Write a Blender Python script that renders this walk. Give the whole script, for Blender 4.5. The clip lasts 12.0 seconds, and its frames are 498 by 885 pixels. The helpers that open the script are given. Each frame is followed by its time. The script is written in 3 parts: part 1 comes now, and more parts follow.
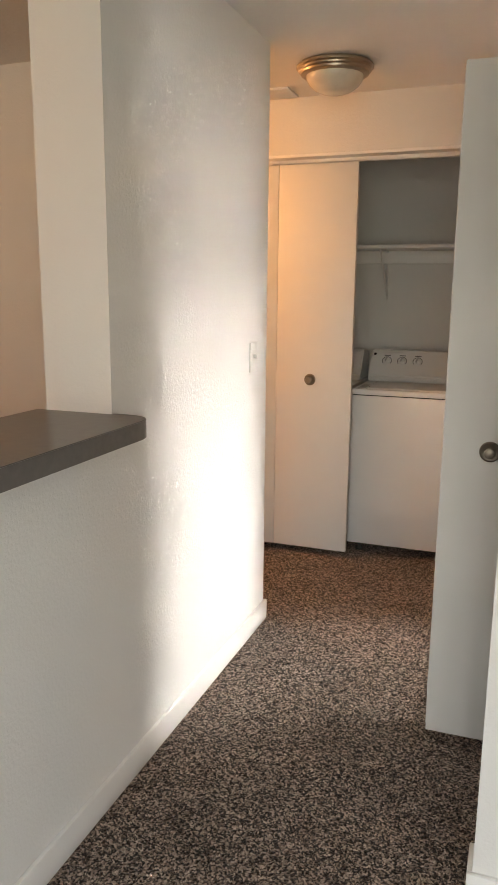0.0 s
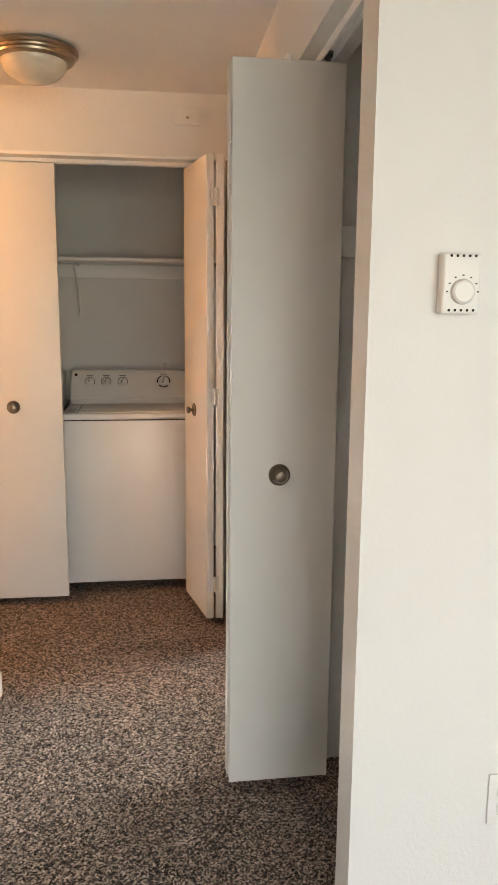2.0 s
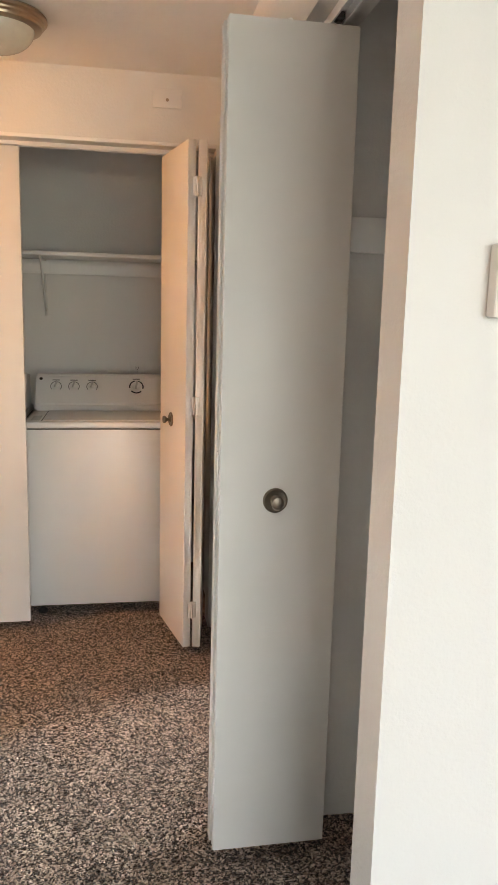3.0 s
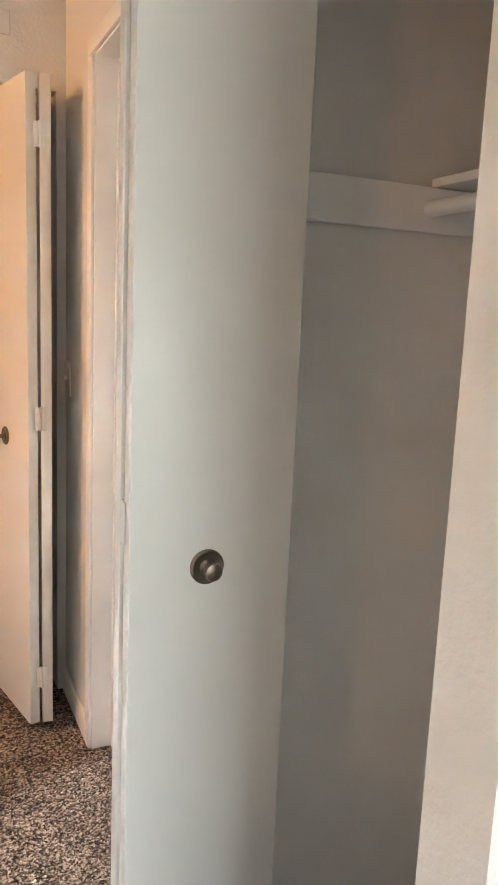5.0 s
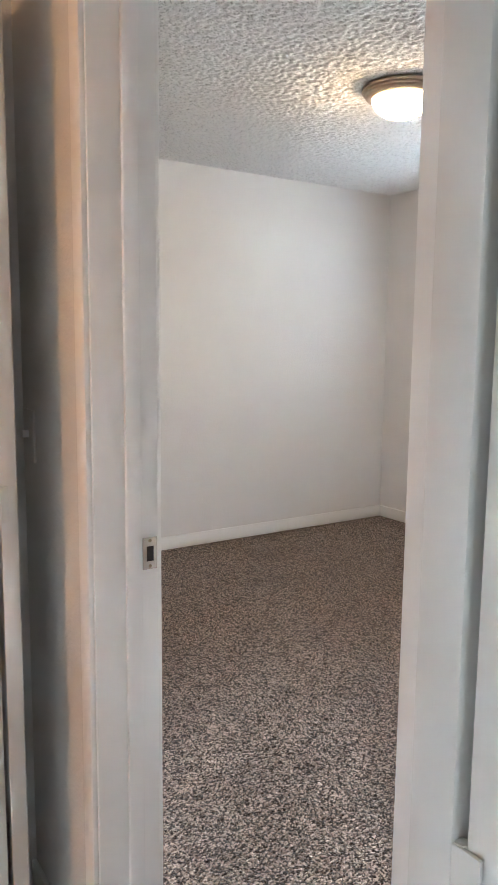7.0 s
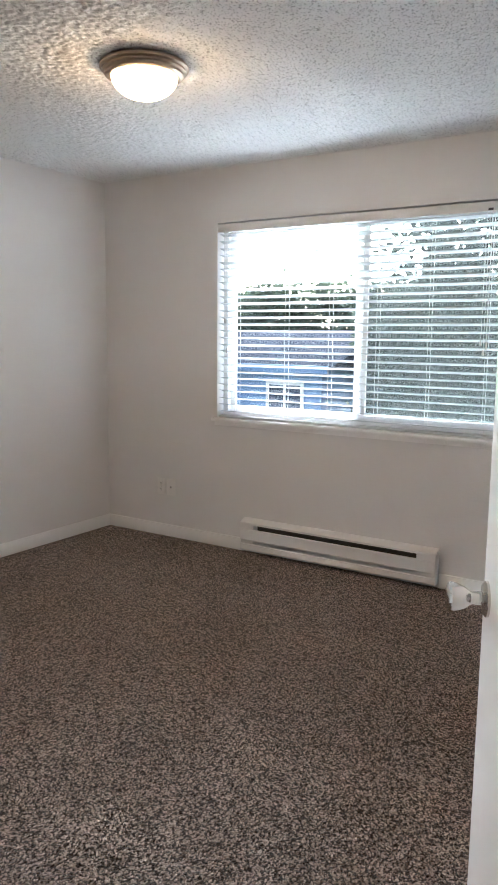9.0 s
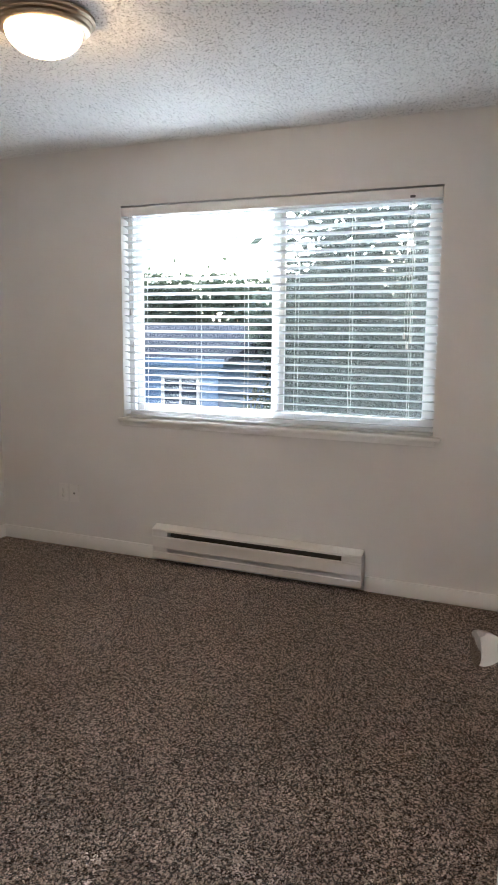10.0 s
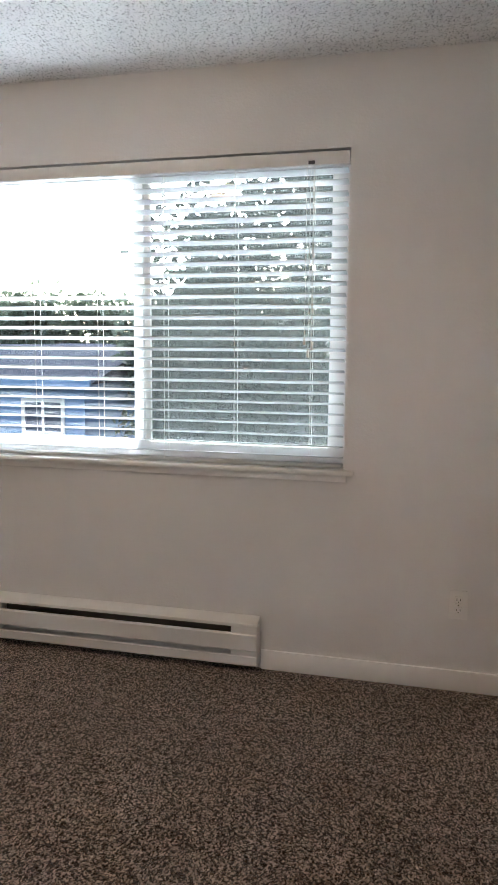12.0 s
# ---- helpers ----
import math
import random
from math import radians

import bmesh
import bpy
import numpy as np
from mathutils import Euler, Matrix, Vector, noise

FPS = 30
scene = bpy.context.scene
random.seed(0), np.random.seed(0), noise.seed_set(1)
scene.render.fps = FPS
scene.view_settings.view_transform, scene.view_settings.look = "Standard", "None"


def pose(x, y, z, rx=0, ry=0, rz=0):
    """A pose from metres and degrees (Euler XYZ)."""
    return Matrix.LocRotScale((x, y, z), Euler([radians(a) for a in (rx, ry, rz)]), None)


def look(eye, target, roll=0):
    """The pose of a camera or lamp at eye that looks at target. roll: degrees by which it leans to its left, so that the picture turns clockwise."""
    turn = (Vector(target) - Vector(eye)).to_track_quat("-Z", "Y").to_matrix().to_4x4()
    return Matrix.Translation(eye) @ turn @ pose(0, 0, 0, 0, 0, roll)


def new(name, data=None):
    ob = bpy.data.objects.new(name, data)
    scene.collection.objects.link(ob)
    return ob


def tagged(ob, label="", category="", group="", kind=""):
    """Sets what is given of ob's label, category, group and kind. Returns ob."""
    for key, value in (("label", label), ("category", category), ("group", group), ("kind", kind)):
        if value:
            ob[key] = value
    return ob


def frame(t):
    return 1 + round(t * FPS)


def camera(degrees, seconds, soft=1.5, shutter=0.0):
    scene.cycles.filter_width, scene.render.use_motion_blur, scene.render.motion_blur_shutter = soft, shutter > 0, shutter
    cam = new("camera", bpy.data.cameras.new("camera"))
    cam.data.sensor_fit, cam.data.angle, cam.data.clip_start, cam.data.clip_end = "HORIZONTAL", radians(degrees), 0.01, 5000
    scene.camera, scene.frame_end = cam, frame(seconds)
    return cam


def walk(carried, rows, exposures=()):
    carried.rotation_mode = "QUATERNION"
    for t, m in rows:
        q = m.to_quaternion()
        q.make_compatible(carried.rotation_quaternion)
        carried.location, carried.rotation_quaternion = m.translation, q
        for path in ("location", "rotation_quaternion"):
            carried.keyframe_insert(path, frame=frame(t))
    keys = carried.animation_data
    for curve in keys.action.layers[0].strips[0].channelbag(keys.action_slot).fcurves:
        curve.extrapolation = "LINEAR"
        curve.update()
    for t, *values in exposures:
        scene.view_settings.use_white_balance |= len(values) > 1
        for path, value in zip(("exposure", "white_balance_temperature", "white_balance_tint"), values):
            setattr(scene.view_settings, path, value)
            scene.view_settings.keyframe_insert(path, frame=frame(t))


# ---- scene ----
cam = camera(37.1, 12.0)
PATH = [
    (0, (0.025, -1.575, 1.405), (-0.658, 0.262, 1.005), 0.5),
    (0.5, (-0.078, -1.442, 1.404), (-0.575, 0.461, 1.043), 1.4),
    (1, (-0.185, -1.386, 1.399), (-0.331, 0.578, 1.052), 1.2),
    (1.5, (-0.315, -1.35, 1.393), (-0.171, 0.613, 1.037), 0.0),
    (2, (-0.391, -1.324, 1.394), (-0.137, 0.629, 1.047), 0.5),
    (2.5, (-0.408, -1.218, 1.387), (-0.123, 0.732, 1.046), 1.1),
    (3, (-0.414, -1.047, 1.387), (-0.073, 0.895, 1.05), 1.5),
    (3.5, (-0.435, -0.933, 1.382), (-0.016, 0.994, 1.044), 1.8),
    (3.7, (-0.458, -0.878, 1.383), (0.025, 1.031, 1.037), 1.8),
    (5.3, (-0.499, -0.328, 1.369), (0.359, 1.45, 1.046), 2.4),
    (5.5, (-0.494, -0.224, 1.371), (0.338, 1.571, 1.076), 1.6),
    (6, (-0.493, 0.012, 1.359), (0.333, 1.818, 1.12), 0.7),
    (6.5, (-0.48, 0.238, 1.347), (0.407, 2.012, 1.088), 1.1),
    (7, (-0.495, 0.416, 1.344), (0.599, 2.069, 1.077), 0.6),
    (7.5, (-0.518, 0.569, 1.365), (0.836, 2.013, 1.08), 0.2),
    (7.7, (-0.524, 0.596, 1.371), (0.906, 1.964, 1.077), -0.2),
    (9.3, (-0.412, 0.952, 1.41), (1.294, 1.955, 1.125), 0.9),
    (9.5, (-0.382, 0.994, 1.409), (1.349, 1.953, 1.122), 1.0),
    (10, (-0.259, 1.142, 1.406), (1.547, 1.945, 1.103), 0.5),
    (10.5, (-0.109, 1.283, 1.409), (1.783, 1.838, 1.07), -0.2),
    (11, (0.129, 1.371, 1.398), (2.072, 1.713, 1.067), 0.5),
    (11.5, (0.381, 1.426, 1.405), (2.334, 1.709, 1.083), 1.3),
    (12, (0.607, 1.455, 1.33), (2.532, 1.942, 1.089), 0.5),
]
EXPOSURES = [(0, 3.5, 6900, 10), (1.5, 3.68, 6900, 10), (2.5, 3.95, 6700, 9), (3.7, 4.1, 6400, 8), (5.5, 4.25, 6200, 6), (6.0, 3.98, 5900, 5), (6.5, 3.78, 5600, 4), (7.0, 3.66, 5450, 4), (7.7, 3.5, 5400, 4), (9.3, 3.02, 5600, 6), (12, 2.86, 5750, 7)]
walk(cam, [(t, look(eye, target, roll)) for t, eye, target, roll in PATH], EXPOSURES)

# ---- light ----
world = bpy.data.worlds.new("sky")
scene.world = world
world.use_nodes = True
wn = world.node_tree
wbg = wn.nodes["Background"]
sky = wn.nodes.new("ShaderNodeTexSky")
sky.sky_type = "NISHITA"
sky.sun_disc = False
sky.sun_elevation = radians(19)
sky.sun_rotation = radians(66)
sky.dust_density = 4.0
hs = wn.nodes.new("ShaderNodeHueSaturation")
hs.inputs["Saturation"].default_value = 0.6
wn.links.new(sky.outputs[0], hs.inputs["Color"])
wn.links.new(hs.outputs[0], wbg.inputs[0])
wbg.inputs[1].default_value = 0.13


def lamp(name, kind, energy, color, m, **kw):
    data = bpy.data.lights.new(name, kind)
    data.energy, data.color = energy, color
    for k, v in kw.items():
        if k == "size":
            data.size = v
        elif k == "size_y":
            data.shape, data.size_y = "RECTANGLE", v
        elif k == "radius":
            data.shadow_soft_size = v
        elif k == "angle":
            data.angle = v
    ob = new(name, data)
    ob.matrix_world = m
    return ob


SUN = Vector((1.0, 0.40, 0.37)).normalized()
lamp("sun", "SUN", 4.6, (1.0, 0.985, 0.975), look(SUN * 20, (0, 0, 0)), angle=radians(30))
# daylight of the living room's big window, behind the walk
lamp("window_daylight", "AREA", 4.9, (1.0, 0.975, 0.925), look((0.95, -3.93, 1.25), (0.95, 0, 1.25)), size=2.8, size_y=1.9)
# warm bulbs: passage beyond the wall's end, and kitchen
lamp("passage_bulb", "POINT", 2.8, (1.0, 0.45, 0.15), pose(-2.3, 1.52, 2.1), radius=0.1)
lamp("kitchen_bulb", "POINT", 1.8, (1.0, 0.48, 0.19), pose(-2.6, -0.9, 2.1), radius=0.1)


# ---- materials ----
def mat(name, color, rough=0.6, metal=0.0, spec=0.5):
    m = bpy.data.materials.new(name)
    m.use_nodes = True
    b = m.node_tree.nodes["Principled BSDF"]
    b.inputs["Base Color"].default_value = (*color, 1)
    b.inputs["Roughness"].default_value = rough
    b.inputs["Metallic"].default_value = metal
    b.inputs["Specular IOR Level"].default_value = spec
    return m


def nodes(m):
    return m.node_tree.nodes, m.node_tree.links, m.node_tree.nodes["Principled BSDF"]


def noise_tex(m, scale, detail=3.0, rough=0.6):
    n, l, b = nodes(m)
    c = n.new("ShaderNodeTexCoord")
    t = n.new("ShaderNodeTexNoise")
    t.inputs["Scale"].default_value, t.inputs["Detail"].default_value, t.inputs["Roughness"].default_value = scale, detail, rough
    l.new(c.outputs["Object"], t.inputs["Vector"])
    return t


def ramp(m, src, stops):
    n, l, b = nodes(m)
    r = n.new("ShaderNodeValToRGB")
    e = r.color_ramp.elements
    while len(e) < len(stops):
        e.new(0.5)
    for el, (p, c) in zip(e, stops):
        el.position, el.color = p, (*c, 1)
    l.new(src, r.inputs[0])
    return r


def bump(m, src, strength, dist):
    n, l, b = nodes(m)
    k = n.new("ShaderNodeBump")
    k.inputs["Strength"].default_value, k.inputs["Distance"].default_value = strength, dist
    l.new(src, k.inputs["Height"])
    if b.inputs["Normal"].is_linked:
        l.new(b.inputs["Normal"].links[0].from_socket, k.inputs["Normal"])
    l.new(k.outputs[0], b.inputs["Normal"])


def painted(name, color, grain, strength, dist, rough=0.55, var=0.04, blotch=1.3):
    """Paint on plaster or board: faint large blotches, fine relief."""
    m = mat(name, color, rough)
    n, l, b = nodes(m)
    big = noise_tex(m, blotch, 4)
    lo = tuple(c * (1 - var) for c in color)
    hi = tuple(min(1, c * (1 + var)) for c in color)
    r = ramp(m, big.outputs["Fac"], [(0.3, lo), (0.7, hi)])
    l.new(r.outputs[0], b.inputs["Base Color"])
    bump(m, noise_tex(m, grain, 3).outputs["Fac"], strength, dist)
    return m


def popcorn(name, color, scale, strength, dist):
    m = painted(name, color, scale * 2.5, 0.3, 0.002, 0.85, 0.03)
    n, l, b = nodes(m)
    c = n.new("ShaderNodeTexCoord")
    v = n.new("ShaderNodeTexVoronoi")
    v.feature = "SMOOTH_F1"
    v.inputs["Scale"].default_value = scale
    w = noise_tex(m, scale * 0.8, 3)
    mix = n.new("ShaderNodeMixRGB")
    mix.inputs[0].default_value = 0.12
    l.new(c.outputs["Object"], mix.inputs[1])
    l.new(w.outputs["Color"], mix.inputs[2])
    l.new(mix.outputs[0], v.inputs["Vector"])
    inv = n.new("ShaderNodeMath")
    inv.operation = "SUBTRACT"
    inv.inputs[0].default_value = 1.0
    l.new(v.outputs["Distance"], inv.inputs[1])
    bump(m, inv.outputs[0], strength, dist)
    return m


def sprayed(name, color, pit_shade):
    """Sprayed ceiling texture: white grains, the shade of small open pits between them coloured in grey."""
    m = mat(name, color, 0.9, 0, 0.2)
    n, l, b = nodes(m)
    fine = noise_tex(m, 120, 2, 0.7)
    # low end of the ramp paints the grey shade of the pits
    r = ramp(m, fine.outputs["Fac"], [(0.34, pit_shade), (0.46, color), (1.0, color)])
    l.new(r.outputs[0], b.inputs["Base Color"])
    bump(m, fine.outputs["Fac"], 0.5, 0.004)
    return m


def carpet_material():
    """Cut-pile carpet: brown and beige tufts about 6 mm across, with shading where the pile leans."""
    m = mat("carpet", (0.2, 0.16, 0.13), 0.85, 0, 0.2)
    n, l, b = nodes(m)
    c = n.new("ShaderNodeTexCoord")
    w = noise_tex(m, 90, 2)
    mix = n.new("ShaderNodeMixRGB")
    mix.inputs[0].default_value = 0.012
    l.new(c.outputs["Object"], mix.inputs[1])
    l.new(w.outputs["Color"], mix.inputs[2])
    v = n.new("ShaderNodeTexVoronoi")
    v.inputs["Scale"].default_value = 205
    l.new(mix.outputs[0], v.inputs["Vector"])
    sep = n.new("ShaderNodeSeparateColor")
    l.new(v.outputs["Color"], sep.inputs[0])
    tuft = ramp(m, sep.outputs[0], [(0.0, (0.015, 0.009, 0.006)), (0.39, (0.062, 0.039, 0.029)), (0.60, (0.36, 0.258, 0.203)), (1.0, (0.86, 0.70, 0.58))])
    big = noise_tex(m, 2.2, 5, 0.65)
    lean = ramp(m, big.outputs["Fac"], [(0.32, (0.78, 0.78, 0.78)), (0.68, (1.0, 1.0, 1.0))])
    mul = n.new("ShaderNodeMixRGB")
    mul.blend_type = "MULTIPLY"
    mul.inputs[0].default_value = 1.0
    l.new(tuft.outputs[0], mul.inputs[1])
    l.new(lean.outputs[0], mul.inputs[2])
    l.new(mul.outputs[0], b.inputs["Base Color"])
    b.inputs["Sheen Weight"].default_value = 0.2
    b.inputs["Sheen Roughness"].default_value = 0.4
    inv = n.new("ShaderNodeMath")
    inv.operation = "SUBTRACT"
    inv.inputs[0].default_value = 1.0
    l.new(v.outputs["Distance"], inv.inputs[1])
    bump(m, inv.outputs[0], 1.0, 0.009)
    bump(m, noise_tex(m, 45, 3).outputs["Fac"], 0.7, 0.006)
    return m


def glow(name, color, strength):
    m = mat(name, color, 0.4)
    b = nodes(m)[2]
    b.inputs["Emission Color"].default_value = (*color, 1)
    b.inputs["Emission Strength"].default_value = strength
    return m


def glass_material(name, color=(1, 1, 1), rough=0.0):
    m = mat(name, color, rough)
    b = nodes(m)[2]
    b.inputs["Transmission Weight"].default_value = 1.0
    b.inputs["IOR"].default_value = 1.45
    return m


def translucent(m, amount):
    """Lets some light through a thin sheet."""
    n, l, b = nodes(m)
    tr = n.new("ShaderNodeBsdfTranslucent")
    mx = n.new("ShaderNodeMixShader")
    mx.inputs[0].default_value = amount
    if b.inputs["Base Color"].is_linked:
        l.new(b.inputs["Base Color"].links[0].from_socket, tr.inputs["Color"])
    else:
        tr.inputs["Color"].default_value = b.inputs["Base Color"].default_value
    l.new(b.outputs[0], mx.inputs[1])
    l.new(tr.outputs[0], mx.inputs[2])
    l.new(mx.outputs[0], n["Material Output"].inputs["Surface"])
    return m


def screen_material():
    """Fine grey insect mesh, mostly open."""
    m = translucent(mat("insect_screen", (0.10, 0.118, 0.115), 0.8), 0.15)
    n, l, b = nodes(m)
    tp = n.new("ShaderNodeBsdfTransparent")
    mx = n.new("ShaderNodeMixShader")
    mx.inputs[0].default_value = 0.40
    last = n["Material Output"].inputs["Surface"].links[0].from_socket
    l.new(tp.outputs[0], mx.inputs[1])
    l.new(last, mx.inputs[2])
    l.new(mx.outputs[0], n["Material Output"].inputs["Surface"])
    return m


WALL = painted("wall_paint", (0.76, 0.753, 0.738), 95, 0.45, 0.003, 0.5, 0.02)
TRIM = painted("trim_paint", (0.88, 0.876, 0.862), 60, 0.06, 0.001, 0.35, 0.02)
DOOR = painted("door_paint", (0.77, 0.76, 0.735), 80, 0.08, 0.001, 0.4, 0.02)
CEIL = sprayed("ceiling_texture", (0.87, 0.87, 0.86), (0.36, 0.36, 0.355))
CEIL_HALL = popcorn("ceiling_knockdown", (0.78, 0.765, 0.74), 28, 0.35, 0.004)
CARPET = carpet_material()
COUNTER = painted("counter_laminate", (0.13, 0.12, 0.115), 300, 0.05, 0.0005, 0.32, 0.12, 40)
NICKEL = painted("brushed_nickel", (0.36, 0.295, 0.225), 250, 0.05, 0.0005, 0.34, 0.06)
nodes(NICKEL)[2].inputs["Metallic"].default_value = 1.0
KNOB = painted("aged_nickel", (0.24, 0.205, 0.165), 250, 0.05, 0.0005, 0.36, 0.08)
nodes(KNOB)[2].inputs["Metallic"].default_value = 1.0
STEEL = painted("satin_steel", (0.62, 0.60, 0.57), 250, 0.04, 0.0003, 0.14, 0.04)
nodes(STEEL)[2].inputs["Metallic"].default_value = 1.0
ENAMEL = painted("white_enamel", (0.80, 0.79, 0.775), 160, 0.03, 0.0005, 0.28, 0.01)
PLASTIC = painted("white_plastic", (0.80, 0.79, 0.77), 200, 0.03, 0.0004, 0.38, 0.01)
GREYPLASTIC = mat("grey_plastic", (0.50, 0.49, 0.47), 0.35)
DARK = mat("dark_gap", (0.02, 0.018, 0.016), 0.7)
INK = mat("grey_print", (0.09, 0.09, 0.095), 0.6)
NAVY = mat("navy_print", (0.012, 0.016, 0.035), 0.5)
SLAT = painted("blind_slat", (0.60, 0.62, 0.63), 90, 0.05, 0.0005, 0.4, 0.01)
translucent(SLAT, 0.10)
SCREEN = screen_material()
CORD = mat("blind_cord", (0.78, 0.77, 0.74), 0.8)
VINYL = painted("window_vinyl", (0.82, 0.83, 0.83), 120, 0.03, 0.0004, 0.35, 0.01)
GLASS = glass_material("window_glass")
BOWL = painted("alabaster_glass", (0.66, 0.60, 0.50), 12, 0.03, 0.001, 0.25, 0.1, 9)
BOWL_LIT = glow("lit_glass", (1.0, 0.62, 0.32), 7.5)
FINS = mat("heater_fins", (0.06, 0.055, 0.05), 0.5, 0.6)


# ---- building helpers ----
def box(bm, x0, x1, y0, y1, z0, z1, b=0.0, seg=2):
    r = bmesh.ops.create_cube(bm, size=1.0, matrix=Matrix.LocRotScale(((x0 + x1) / 2, (y0 + y1) / 2, (z0 + z1) / 2), None, (x1 - x0, y1 - y0, z1 - z0)))
    if b:
        edges = list({e for v in r["verts"] for e in v.link_edges})
        bmesh.ops.bevel(bm, geom=edges, offset=b, segments=seg, profile=0.5, affect="EDGES")
    return bm


def lathe(bm, profile, m=None, seg=40):
    """Turns a profile of (radius, height) about z."""
    m = m or Matrix()
    rings = []
    for r, h in profile:
        if r < 1e-6:
            rings.append([bm.verts.new(m @ Vector((0, 0, h)))])
        else:
            rings.append([bm.verts.new(m @ Vector((r * math.cos(2 * math.pi * i / seg), r * math.sin(2 * math.pi * i / seg), h))) for i in range(seg)])
    for a, c in zip(rings, rings[1:]):
        for i in range(seg):
            j = (i + 1) % seg
            q = [a[0]] if len(a) == 1 else [a[i], a[j]]
            p = [c[0]] if len(c) == 1 else [c[j], c[i]]
            if len(q) + len(p) > 2:
                bm.faces.new(q + p)
    bmesh.ops.recalc_face_normals(bm, faces=bm.faces)
    return bm


def tube(bm, pts, r, seg=8):
    """A round bar through points."""
    pts = [Vector(p) for p in pts]
    for a, c in zip(pts, pts[1:]):
        d = c - a
        m = Matrix.Translation((a + c) / 2) @ d.to_track_quat("Z", "Y").to_matrix().to_4x4()
        bmesh.ops.create_cone(bm, cap_ends=True, segments=seg, radius1=r, radius2=r, depth=d.length, matrix=m)
    return bm


def bm_new():
    return bmesh.new()


def mesh_of(name, bm, material, angle=35):
    me = bpy.data.meshes.new(name)
    bm.to_mesh(me)
    bm.free()
    me.materials.append(material)
    me.shade_smooth()
    me.set_sharp_from_angle(angle=radians(angle))
    return me


def part(name, bm, material, parent, label="", m=None):
    ob = new(name, mesh_of(name, bm, material))
    ob.parent = parent
    if m is not None:
        ob.matrix_local = m
    return tagged(ob, label)


def thing(name, label, category, m=None, group="", kind=""):
    ob = new(name)
    ob.empty_display_size = 0.1
    if m is not None:
        ob.matrix_world = m
    return tagged(ob, label, category, group, kind)


def structure(name, bm, material, label, category="wall"):
    return tagged(new(name, mesh_of(name, bm, material)), label, category, kind="structure")


def boxes(rows, b=0.0):
    bm = bm_new()
    for r in rows:
        box(bm, *r, b=b)
    return bm


# ---- the plan, in metres ----
HALL_Z, BED_Z = 2.318, 2.445        # ceilings
LX, LB = -0.970, -1.170              # counter wall: hall face and kitchen face
T = 0.125                           # partition
BX, BY0, BY1 = 3.545, 0.82, 4.637     # bedroom: window wall, near wall, far wall
DY0, DY1, DZ = 0.893, 1.669, 2.045  # bedroom door opening
CY0, CY1, CZ = 0.112, 0.760, 2.045   # coat closet opening
LY = 2.088                          # laundry wall face
LO0, LO1 = -1.63, -0.03           # laundry opening
WY0, WY1, WZ0, WZ1 = 1.808, 3.670, 0.866, 2.108  # window opening

structure("floor", boxes([(-4.2, BX + 0.1, -4.2, 5.0, -0.10, -0.004)]), CARPET, "brown and beige speckled cut-pile carpet", "carpet")


def rough_sheet(x0, x1, y0, y1, step, z, depth, seed, blur, flip=False):
    """A finely lumpy sheet: random lumps of about two steps, between z and z + depth."""
    rng = np.random.default_rng(seed)
    nx, ny = int((x1 - x0) / step) + 1, int((y1 - y0) / step) + 1
    h = rng.random((nx, ny))
    for _ in range(blur):
        h = (h + np.roll(h, 1, 0) + np.roll(h, 1, 1) + np.roll(h, (1, 1), (0, 1))) / 4
    lo, hi = np.percentile(h, 4), np.percentile(h, 97)
    h = np.clip((h - lo) / (hi - lo), 0, 1)
    gx, gy = np.meshgrid(np.linspace(x0, x1, nx), np.linspace(y0, y1, ny), indexing="ij")
    jit = rng.uniform(-0.3, 0.3, (2, nx, ny)) * step
    jit[:, [0, -1], :] = 0
    jit[:, :, [0, -1]] = 0
    co = np.stack([gx + jit[0], gy + jit[1], z + depth * h], -1).reshape(-1, 3).astype(np.float32)
    idx = np.arange(nx * ny, dtype=np.int32).reshape(nx, ny)
    q = np.stack([idx[:-1, :-1], idx[1:, :-1], idx[1:, 1:], idx[:-1, 1:]], -1).reshape(-1, 4)
    if flip:
        q = q[:, ::-1]
    me = bpy.data.meshes.new("sheet")
    me.vertices.add(len(co))
    me.vertices.foreach_set("co", co.ravel())
    me.loops.add(q.size)
    me.loops.foreach_set("vertex_index", np.ascontiguousarray(q).ravel())
    me.polygons.add(len(q))
    me.polygons.foreach_set("loop_start", np.arange(0, q.size, 4, dtype=np.int32))
    me.update(calc_edges=True)
    me.validate()
    me.shade_smooth()
    return me


for name, r, seed in (("floor_hall_pile", (-1.70, 0.0, -1.3, 2.32), 1), ("floor_bedroom_pile", (0.0, BX, BY0, BY1), 2), ("floor_closet_pile", (0.0, 0.78, 0.112, 0.775), 3)):
    me = rough_sheet(*r, 0.0058, -0.0105, 0.0125, seed, 1)
    me.materials.append(CARPET)
    tagged(new(name, me), "brown and beige speckled cut-pile carpet", "carpet", kind="structure")

